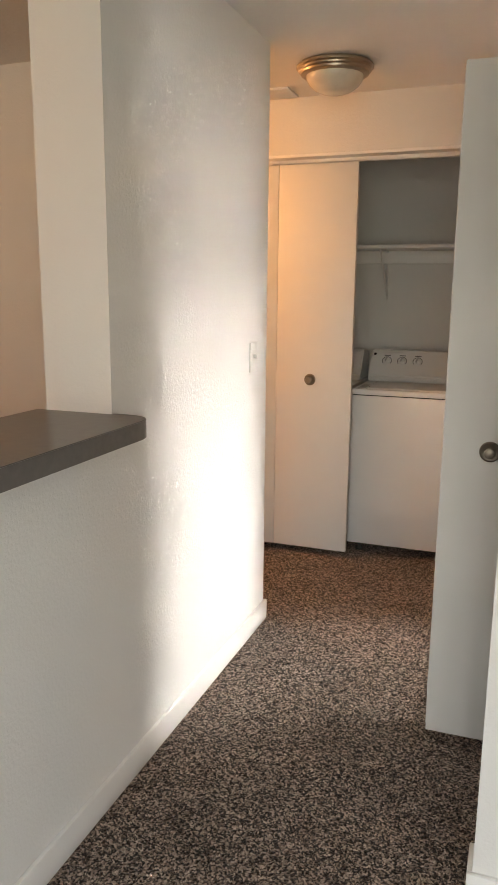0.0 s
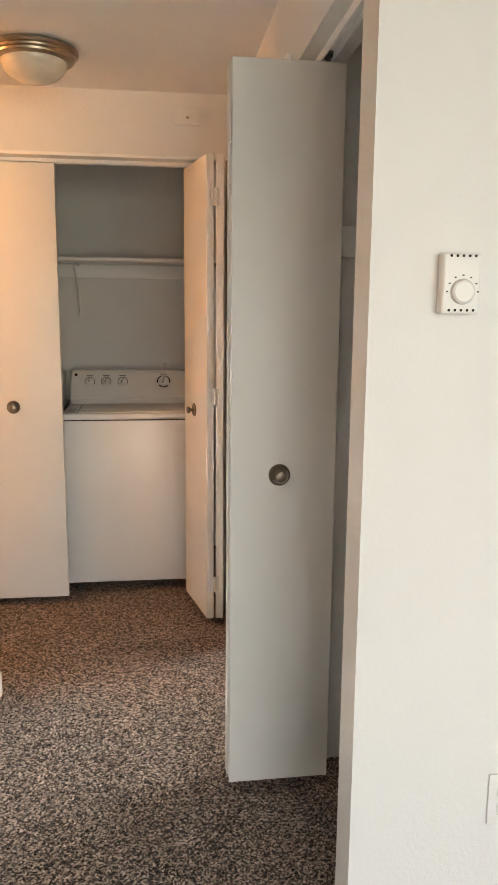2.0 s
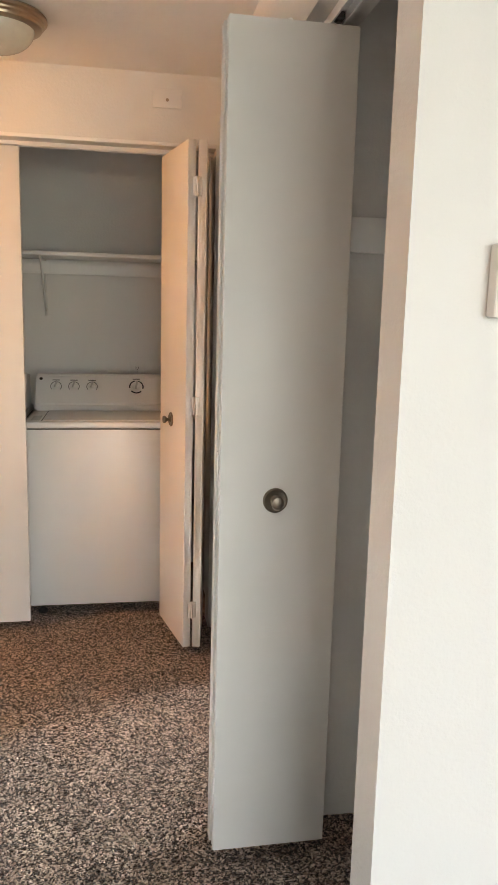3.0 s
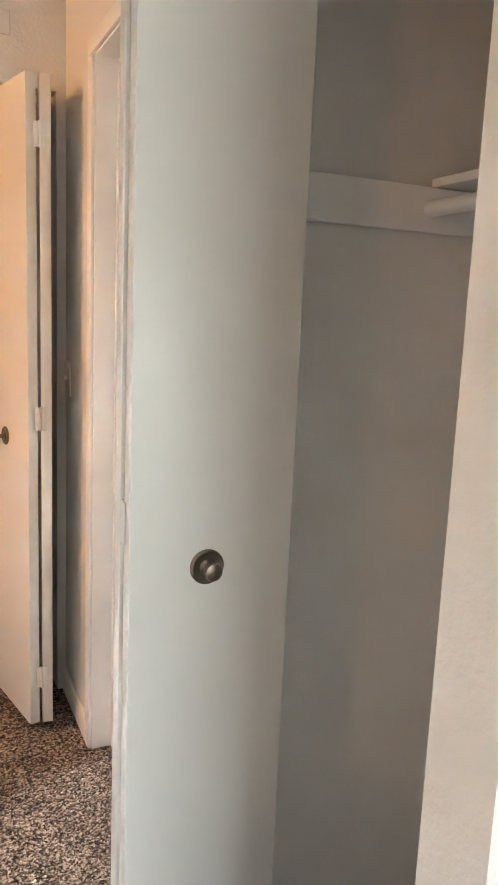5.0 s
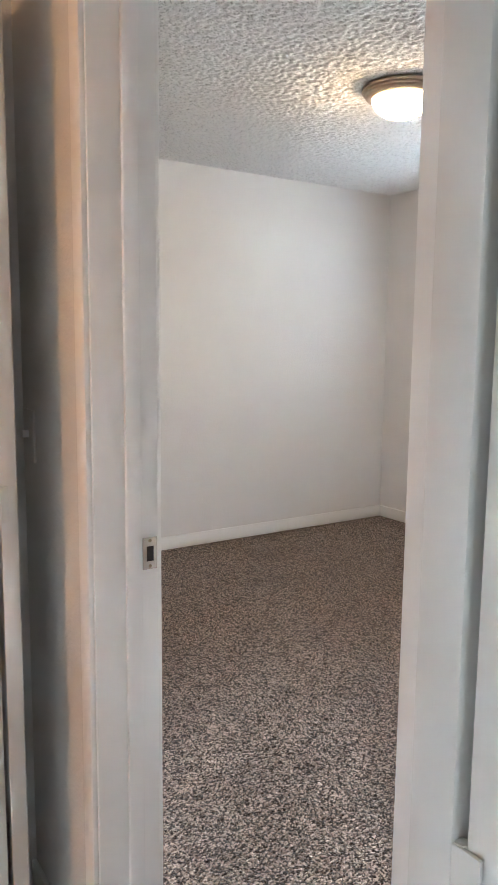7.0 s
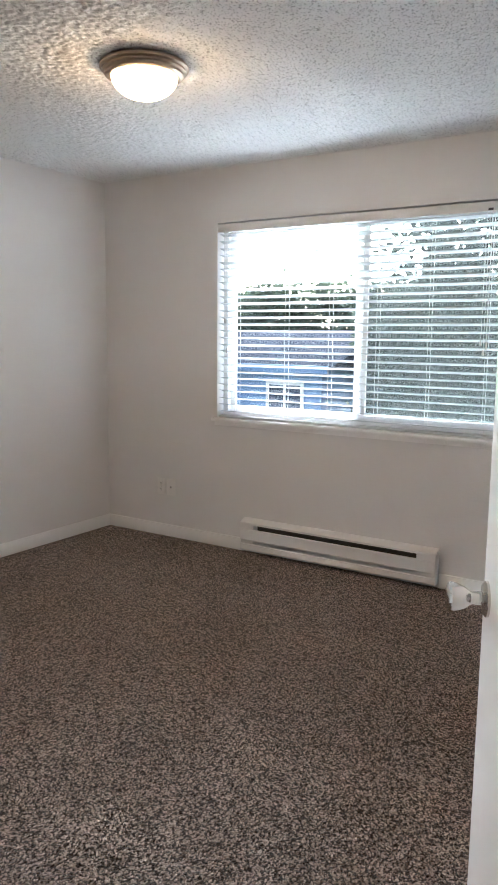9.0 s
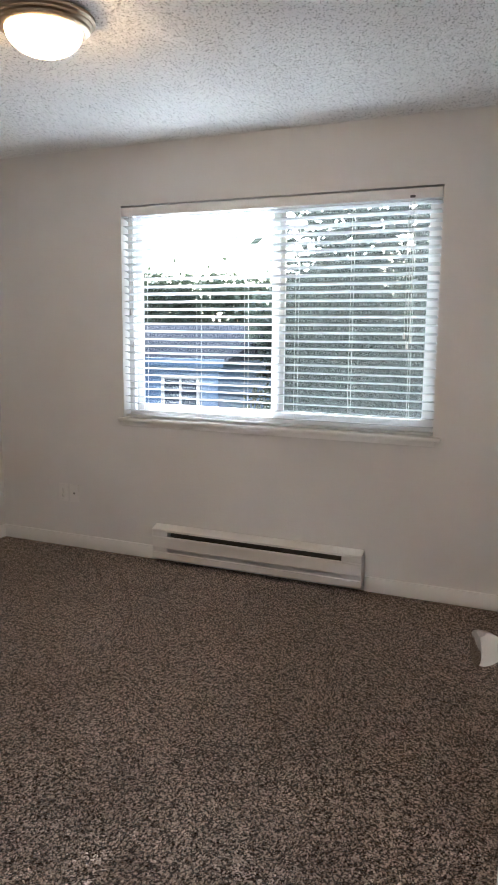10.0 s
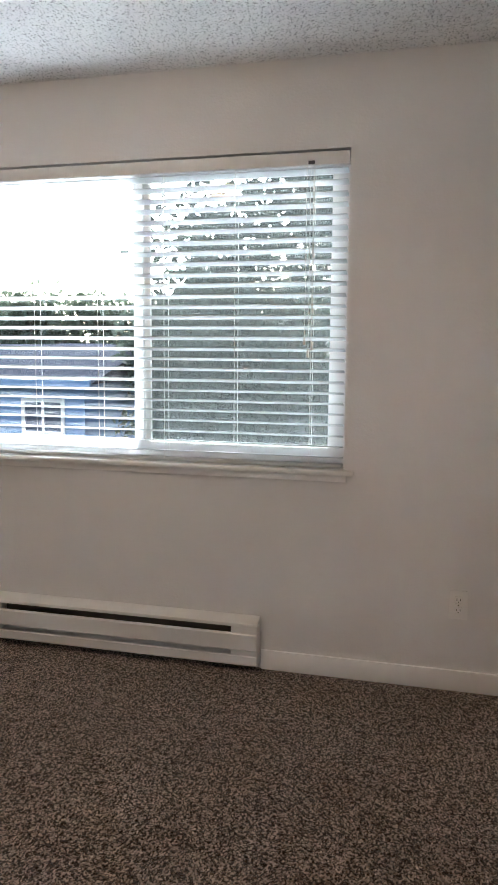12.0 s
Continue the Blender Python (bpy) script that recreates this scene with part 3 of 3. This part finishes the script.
# coat closet fittings
cs = thing("closet_shelf", "white closet shelf with hanging rod and cleat", "shelf")
part("board", box(bm_new(), 0.455, 0.779, 0.114, 0.774, 1.632, 1.650, 0.003), TRIM, cs)
part("cleat", box(bm_new(), T + 0.001, 0.779, 0.756, 0.774, 1.546, 1.631, 0.002), TRIM, cs)
part("rod", tube(bm_new(), [(0.445, 0.114, 1.590), (0.445, 0.756, 1.590)], 0.016, 20), PLASTIC, cs, "white painted hanging rod")

# ---- bedroom heater ----
ht = thing("baseboard_heater", "white steel electric baseboard heater under the window", "heater")
H0, H1 = 2.142, 3.440
S0, S1 = H0 + 0.112, H1 - 0.100       # open stretch between the end boxes


def bent_sheet(points, y0, y1, thick=0.0016):
    """A folded steel sheet: a profile in x and z, drawn out along y, with a thickness."""
    bm = bm_new()
    rows = [[bm.verts.new((BX - x, y, z)) for x, z in points] for y in (y0, y1)]
    for k in range(len(points) - 1):
        bm.faces.new((rows[0][k], rows[0][k + 1], rows[1][k + 1], rows[1][k]))
    bmesh.ops.recalc_face_normals(bm, faces=bm.faces)
    bmesh.ops.solidify(bm, geom=list(bm.faces), thickness=thick)
    return bm


part("back_panel", box(bm_new(), BX - 0.010, BX - 0.001, H0, H1, 0.022, 0.214, 0.001), ENAMEL, ht)
part("top_cap", bent_sheet([(0.002, 0.228), (0.010, 0.2285), (0.062, 0.209), (0.0645, 0.203), (0.0635, 0.196)], H0, H1), ENAMEL, ht)
part("front_panel", bent_sheet([(0.052, 0.166), (0.062, 0.1655), (0.066, 0.161), (0.066, 0.097), (0.062, 0.0925), (0.055, 0.093)], H0 + 0.003, H1 - 0.003), ENAMEL, ht)
part("lower_lip", bent_sheet([(0.012, 0.030), (0.060, 0.030), (0.0635, 0.034), (0.0635, 0.066), (0.059, 0.070)], H0 + 0.002, H1 - 0.002), ENAMEL, ht)
for y0, y1 in ((H0, H0 + 0.0022), (H1 - 0.0022, H1)):
    part("end_plate", box(bm_new(), BX - 0.0630, BX - 0.010, y0, y1, 0.026, 0.200, 0.0008), ENAMEL, ht)
for y0, y1 in ((H0 + 0.003, S0), (S1, H1 - 0.003)):
    part("end_cover", box(bm_new(), BX - 0.0610, BX - 0.014, y0, y1, 0.072, 0.1975, 0.002), ENAMEL, ht)
fin = bm_new()
box(fin, BX - 0.050, BX - 0.020, S0 + 0.01, S1 - 0.01, 0.112, 0.118)
for k in range(130):
    y = S0 + 0.015 + (S1 - S0 - 0.03) * k / 129
    box(fin, BX - 0.052, BX - 0.018, y - 0.0006, y + 0.0006, 0.096, 0.138)
part("element", fin, FINS, ht, "dark finned heating element")
part("lower_panel", box(bm_new(), BX - 0.028, BX - 0.025, S0 - 0.004, S1 + 0.004, 0.040, 0.098, 0.001), ENAMEL, ht)
# added dark plate: its colour gives the shade seen through the slots
part("slot_shade_plate", boxes([(BX - 0.0135, BX - 0.0105, S0 + 0.002, S1 - 0.002, 0.040, 0.205)]), mat("heater_slot_shade", (0.10, 0.085, 0.07), 0.6, 0.3), ht, "dark brown plate added as the shade inside the heater slots")

# ---- bedroom window ----
win = thing("window_1", "white vinyl sliding window in the bedroom", "window", kind="structure")
FX0, FX1 = BX + 0.075, BX + 0.130
part("window_frame", boxes([(FX0, FX1, WY0, WY0 + 0.035, WZ0, WZ1), (FX0, FX1, WY1 - 0.035, WY1, WZ0, WZ1), (FX0, FX1, WY0 + 0.035, WY1 - 0.035, WZ0, WZ0 + 0.035), (FX0, FX1, WY0 + 0.035, WY1 - 0.035, WZ1 - 0.035, WZ1)]), VINYL, win)
MY = 2.70
for y0, y1, x0 in ((WY0 + 0.035, MY + 0.035, FX0 + 0.006), (MY - 0.03, WY1 - 0.035, FX0 + 0.030)):
    sash = part("sash", boxes([(x0, x0 + 0.02, y0, y0 + 0.042, WZ0 + 0.035, WZ1 - 0.035), (x0, x0 + 0.02, y1 - 0.042, y1, WZ0 + 0.035, WZ1 - 0.035),
                               (x0, x0 + 0.02, y0 + 0.042, y1 - 0.042, WZ0 + 0.035, WZ0 + 0.075), (x0, x0 + 0.02, y0 + 0.042, y1 - 0.042, WZ1 - 0.075, WZ1 - 0.035)]), VINYL, win)
    g = part("pane", boxes([(x0 + 0.008, x0 + 0.012, y0 + 0.04, y1 - 0.04, WZ0 + 0.073, WZ1 - 0.073)]), GLASS, sash)
    g.visible_shadow = False
part("insect_screen", boxes([(FX0 + 0.046, FX0 + 0.0475, WY0 + 0.04, MY + 0.02, WZ0 + 0.04, WZ1 - 0.04)]), SCREEN, win, "fine grey insect screen")
part("window_sill", box(bm_new(), BX - 0.030, FX0, WY0 - 0.001, WY1 + 0.001, WZ0 - 0.0195, WZ0, 0.003), TRIM, win)
part("sill_nosing", box(bm_new(), BX - 0.032, BX - 0.0005, WY0 - 0.042, WY1 + 0.028, WZ0 - 0.020, WZ0 + 0.0005, 0.005), TRIM, win)
part("apron", box(bm_new(), BX - 0.014, BX - 0.0005, WY0 - 0.012, WY1 + 0.012, WZ0 - 0.048, WZ0 - 0.0205, 0.003), TRIM, win)

bl = thing("venetian_blind", "white horizontal slat blind half tilted in the window", "blind")
SX = BX + 0.034
part("headrail", box(bm_new(), SX - 0.026, SX + 0.026, WY0 + 0.006, WY1 - 0.006, WZ1 - 0.052, WZ1 - 0.012, 0.002), PLASTIC, bl)
part("valance", box(bm_new(), SX - 0.034, SX - 0.029, WY0 + 0.004, WY1 - 0.004, WZ1 - 0.058, WZ1 - 0.010, 0.001), PLASTIC, bl, "plain white valance strip")
NS = 27
Z0, Z1 = WZ0 + 0.045, WZ1 - 0.075
sm = bm_new()
prev = None
for k in range(5):
    u = -0.025 + 0.0125 * k
    cz = 0.0022 * (1 - (u / 0.025) ** 2)
    row = [sm.verts.new((u, y, cz + s)) for y in (WY0 + 0.009, WY1 - 0.009) for s in (-0.0013, 0.0013)]
    if prev:
        sm.faces.new((prev[1], prev[3], row[3], row[1])), sm.faces.new((prev[0], row[0], row[2], prev[2]))
        sm.faces.new((prev[0], prev[1], row[1], row[0])), sm.faces.new((prev[2], row[2], row[3], prev[3]))
    else:
        sm.faces.new((row[0], row[2], row[3], row[1]))
    prev = row
sm.faces.new((prev[0], prev[1], prev[3], prev[2]))
bmesh.ops.recalc_face_normals(sm, faces=sm.faces)
slat_mesh = mesh_of("slat", sm, SLAT)
rnd = random.Random(4)
for i in range(NS):
    ob = new("slat", slat_mesh)
    ob.parent = bl
    ob.matrix_local = pose(SX, 0, Z0 + (Z1 - Z0) * i / (NS - 1), rnd.uniform(-0.05, 0.05), 13 + rnd.uniform(-1.2, 1.2), 0)
part("bottom_rail", box(bm_new(), SX - 0.025, SX + 0.025, WY0 + 0.009, WY1 - 0.009, WZ0 + 0.004, WZ0 + 0.018, 0.003), SLAT, bl)
for y in (1.95, 2.265, 2.57, 2.87, 3.17, 3.53):
    for x in (SX - 0.0265, SX + 0.0265):
        part("ladder_cord", tube(bm_new(), [(x, y, WZ0 + 0.015), (x, y, WZ1 - 0.05)], 0.0011, 5), CORD, bl)
pc = bm_new()
for y, zb in ((1.945, 1.36), (1.960, 1.33), (1.975, 1.38)):
    tube(pc, [(SX - 0.036, y, zb), (SX - 0.036, y, WZ1 - 0.05)], 0.0012, 5)
part("pull_cord", pc, CORD, bl)
for y, zb in ((1.945, 1.34), (1.960, 1.31), (1.975, 1.36)):
    part("tassel", lathe(bm_new(), [(0, 0.035), (0.003, 0.034), (0.007, 0.004), (0.006, 0), (0, 0)], pose(SX - 0.036, y, zb), 12), PLASTIC, bl)
part("tilt_cord", tube(bm_new(), [(SX - 0.036, 3.608, 1.50), (SX - 0.036, 3.608, WZ1 - 0.05)], 0.0012, 5), CORD, bl)
part("tilt_cord", tube(bm_new(), [(SX - 0.036, 3.593, 1.31), (SX - 0.036, 3.593, WZ1 - 0.05)], 0.0012, 5), CORD, bl)
for y, zb in ((3.608, 1.48), (3.593, 1.29)):
    part("tassel", lathe(bm_new(), [(0, 0.035), (0.003, 0.034), (0.007, 0.004), (0.006, 0), (0, 0)], pose(SX - 0.036, y, zb), 12), GREYPLASTIC, bl)
part("cord_stop", box(bm_new(), SX - 0.042, SX - 0.034, 1.945, 1.970, WZ1 - 0.055, WZ1 - 0.043, 0.001), INK, bl)


# ---- outside the bedroom window ----
GZ = -2.9
NEEDLE_C = (0.045, 0.060, 0.046)
GRASS = painted("lawn", (0.07, 0.11, 0.035), 40, 0.6, 0.03, 0.9, 0.35, 0.8)
ROADM = painted("asphalt", (0.055, 0.055, 0.058), 60, 0.3, 0.01, 0.9, 0.15, 0.6)
LEAF = painted("leaf", (0.060, 0.078, 0.050), 30, 0.1, 0.005, 0.6, 0.4, 0.9)
NEEDLE = painted("conifer_needles", NEEDLE_C, 30, 0.1, 0.005, 0.7, 0.4, 0.9)
translucent(LEAF, 0.35)
translucent(NEEDLE, 0.3)
BARK = painted("bark", (0.10, 0.075, 0.055), 18, 0.8, 0.02, 0.9, 0.25, 3)
SIDING = painted("blue_siding", (0.10, 0.17, 0.28), 20, 0.1, 0.003, 0.7, 0.08)
ROOF = painted("roof_shingle", (0.050, 0.055, 0.068), 25, 0.5, 0.01, 1.0, 0.2, 2)
nodes(ROOF)[2].inputs["Specular IOR Level"].default_value = 0.0
CARBLUE = mat("car_paint_white", (0.7, 0.72, 0.74), 0.25)
structure("ground", boxes([(BX + 0.25, 900, -700, 700, GZ - 0.2, GZ)]), GRASS, "green lawn and grounds outside", "lawn")
structure("road", boxes([(8.5, 14.5, -80, 120, GZ, GZ + 0.02)]), ROADM, "grey asphalt parking lane outside", "road")


def tree(name, label, x, y, height, spread, count, seed, low=0.15, leafmat=LEAF, size=0.16):
    rng = np.random.default_rng(seed)
    d = thing(name, label, "tree", pose(x, y, GZ))
    tr = bm_new()
    lathe(tr, [(0, 0), (0.22, 0), (0.17, 0.3), (0.14, height * 0.4), (0.07, height * 0.75), (0.02, height * 0.95), (0, height * 0.95)], None, 10)
    for k in range(9):
        a, z = rng.uniform(0, 6.28), height * rng.uniform(0.25, 0.8)
        ln = spread * rng.uniform(0.5, 0.9)
        tube(tr, [(0, 0, z), (ln * 0.5 * math.cos(a), ln * 0.5 * math.sin(a), z + 0.25 * ln), (ln * math.cos(a), ln * math.sin(a), z + 0.35 * ln)], 0.035, 6)
    part("trunk", tr, BARK, d)
    nc = 26
    ca = rng.uniform(0, 6.283, nc)
    cz = height * (low + (1 - low) * rng.uniform(0, 1, nc) ** 0.8)
    cr = spread * np.sqrt(rng.uniform(0, 1, nc)) * np.clip(1.25 * (1 - ((cz / height) - 0.45) ** 2 * 2.6), 0.15, 1)
    ctr = np.stack([cr * np.cos(ca), cr * np.sin(ca), cz], 1)
    pick = rng.integers(0, nc, count)
    p = ctr[pick] + rng.normal(0, spread * 0.22, (count, 3)) * (1, 1, 0.8)
    u = rng.normal(size=(count, 3))
    u /= np.linalg.norm(u, axis=1)[:, None]
    v = np.cross(u, rng.normal(size=(count, 3)))
    v /= np.linalg.norm(v, axis=1)[:, None]
    s = size * rng.uniform(0.5, 1.2, (count, 1))
    quad = np.stack([p - u * s, p + v * s * 0.5, p + u * s, p - v * s * 0.5], 1).reshape(-1, 3)
    me = bpy.data.meshes.new("crown")
    me.from_pydata(quad.tolist(), [], np.arange(count * 4).reshape(-1, 4).tolist())
    me.materials.append(leafmat)
    cr_ob = new("crown", me)
    cr_ob.parent = d
    tagged(cr_ob, "loose irregular leafy crown")
    return d


tree("tree", "dark green broad tree beyond the lawn", 17.5, 4.7, 8.6, 2.8, 12000, 3, 0.12, NEEDLE)
tree("tree", "dark green broad tree beyond the lawn", 19.0, 7.3, 5.6, 1.9, 8000, 5, 0.12, NEEDLE)
tree("tree", "green leafy tree near the parking lane", 20.5, 2.7, 7.4, 1.7, 5000, 6, 0.12)
FAR = [(46, 21, 7.2, 3.4), (48, 26, 7.8, 3.2), (47, 31, 7.0, 3.5), (50, 37, 8.2, 3.4), (45, 16.5, 7.5, 3.0), (52, 12, 8.6, 3.4), (49, 43, 7.6, 3.6), (44, 8, 7.6, 3.2), (47, 3, 8.0, 3.4), (43, 34, 6.6, 3.2), (44, 27, 6.8, 3.0)]
for i, (x, y, h, sp) in enumerate(FAR):
    tree("tree", "distant green tree in a row against the sky", x, y, h, sp, 4000, 20 + i, 0.05, LEAF, 0.3)


def hedge(label, x0, x1, y0, y1, h, count, seed):
    rng = np.random.default_rng(seed)
    p = rng.uniform((x0, y0, GZ), (x1, y1, GZ + h), (count, 3))
    p[:, 2] += 0.15 * np.sin(p[:, 1] * 2.1) * (p[:, 2] - GZ) / h
    u = rng.normal(size=(count, 3))
    u /= np.linalg.norm(u, axis=1)[:, None]
    v = np.cross(u, rng.normal(size=(count, 3)))
    v /= np.linalg.norm(v, axis=1)[:, None]
    s = 0.09 * rng.uniform(0.5, 1.2, (count, 1))
    quad = np.stack([p - u * s, p + v * s * 0.5, p + u * s, p - v * s * 0.5], 1).reshape(-1, 3)
    me = bpy.data.meshes.new("hedge")
    me.from_pydata(quad.tolist(), [], np.arange(count * 4).reshape(-1, 4).tolist())
    me.materials.append(LEAF)
    return tagged(new("hedge", me), label, "hedge", kind="stuff")


hedge("loose green hedge beside the parking lane", 16.0, 17.6, 1.0, 8.6, 3.0, 12000, 8)
WHITESIDE = painted("white_siding", (0.62, 0.64, 0.66), 20, 0.1, 0.003, 0.7, 0.05)
PANE = mat("dark_pane", (0.04, 0.05, 0.07), 0.12)


def house(label, m, siding, w, depth, wall_h, roof_h, windows):
    """A gabled house whose front faces -x; windows: (y, z, half width, half height)."""
    d = thing("house", label, "house", m)
    part("wall", boxes([(0, depth, -w, w, 0, wall_h)]), siding, d)
    rf = bm_new()
    v = [rf.verts.new(c) for c in ((-0.5, -w - 0.4, wall_h), (depth + 0.5, -w - 0.4, wall_h), (depth + 0.5, w + 0.4, wall_h), (-0.5, w + 0.4, wall_h),
                                   (depth / 2, -w - 0.4, wall_h + roof_h), (depth / 2, w + 0.4, wall_h + roof_h))]
    for q in ((0, 1, 4), (2, 3, 5), (0, 4, 5, 3), (1, 2, 5, 4), (0, 3, 2, 1)):
        rf.faces.new([v[i] for i in q])
    bmesh.ops.recalc_face_normals(rf, faces=rf.faces)
    part("roof", rf, ROOF, d)
    part("fascia", boxes([(-0.56, -0.501, -w - 0.4, w + 0.4, wall_h - 0.1, wall_h + 0.08)]), siding, d)
    for k in range(int(wall_h / 0.2)):
        part("siding_board", boxes([(-0.018, -0.001, -w, w, 0.2 * k + 0.015, 0.2 * k + 0.195)]), siding, d)
    for y, z, hw, hh in windows:
        f = part("window", boxes([(-0.07, -0.019, y - hw, y + hw, z - hh, z - hh + 0.08), (-0.07, -0.019, y - hw, y + hw, z + hh - 0.08, z + hh), (-0.07, -0.019, y - hw, y - hw + 0.08, z - hh + 0.08, z + hh - 0.08),
                                  (-0.07, -0.019, y + hw - 0.08, y + hw, z - hh + 0.08, z + hh - 0.08), (-0.06, -0.019, y - 0.03, y + 0.03, z - hh + 0.08, z + hh - 0.08)]), GREYPLASTIC, d)
        part("pane", boxes([(-0.04, -0.022, y - hw + 0.08, y + hw - 0.08, z - hh + 0.08, z + hh - 0.08)]), PANE, f)
    return d


house("blue-sided neighbouring house with white windows", pose(16.2, 12.7, GZ), SIDING, 3.4, 6.0, 3.5, 0.9, [(-2.35, 2.70, 0.55, 0.42), (0.2, 2.70, 0.55, 0.42), (2.4, 2.70, 0.5, 0.42)])
house("white-sided house beyond the lane", pose(33, 18.6, GZ), WHITESIDE, 1.1, 4.0, 4.1, 0.5, [(0.2, 3.0, 0.4, 0.4)])


def parked_car(label, m, paint):
    d = thing("car", label, "car", m)
    prof = [(-2.2, 0.35), (-2.25, 0.75), (-1.5, 0.95), (-0.8, 1.42), (0.7, 1.46), (1.5, 1.0), (2.2, 0.92), (2.25, 0.4)]
    bm = bm_new()
    a = [bm.verts.new((-0.85 * (0.82 if z > 1.2 else 1), y, z)) for y, z in prof]
    c = [bm.verts.new((0.85 * (0.82 if z > 1.2 else 1), y, z)) for y, z in prof]
    bm.faces.new(a), bm.faces.new(c[::-1])
    for i in range(len(prof)):
        j = (i + 1) % len(prof)
        bm.faces.new((a[i], c[i], c[j], a[j]))
    bmesh.ops.recalc_face_normals(bm, faces=bm.faces)
    bmesh.ops.bevel(bm, geom=list(bm.edges), offset=0.08, segments=3, affect="EDGES")
    part("body", bm, paint, d)
    for s in (-1, 1):
        part("side_window", boxes([(s * 0.80 - 0.03, s * 0.80 + 0.03, -0.75, 0.95, 1.02, 1.33)], 0.02), mat("car_glass", (0.02, 0.025, 0.03), 0.08), d)
        for y in (-1.4, 1.4):
            w = part("wheel", lathe(bm_new(), [(0, -0.1), (0.2, -0.1), (0.31, -0.1), (0.33, -0.06), (0.33, 0.06), (0.31, 0.1), (0, 0.1)], pose(s * 0.78, y, 0.33, 0, 90, 0), 24), DARK, d)
            part("rim", lathe(bm_new(), [(0, 0.0), (0.19, 0.0), (0.2, 0.012), (0, 0.014)], pose(s * 0.88, y, 0.33, 0, 90 * s, 0), 20), STEEL, w)
    return d


parked_car("white parked car beside the hedge", pose(12.4, 6.1, GZ + 0.02, 0, 0, 5), CARBLUE)
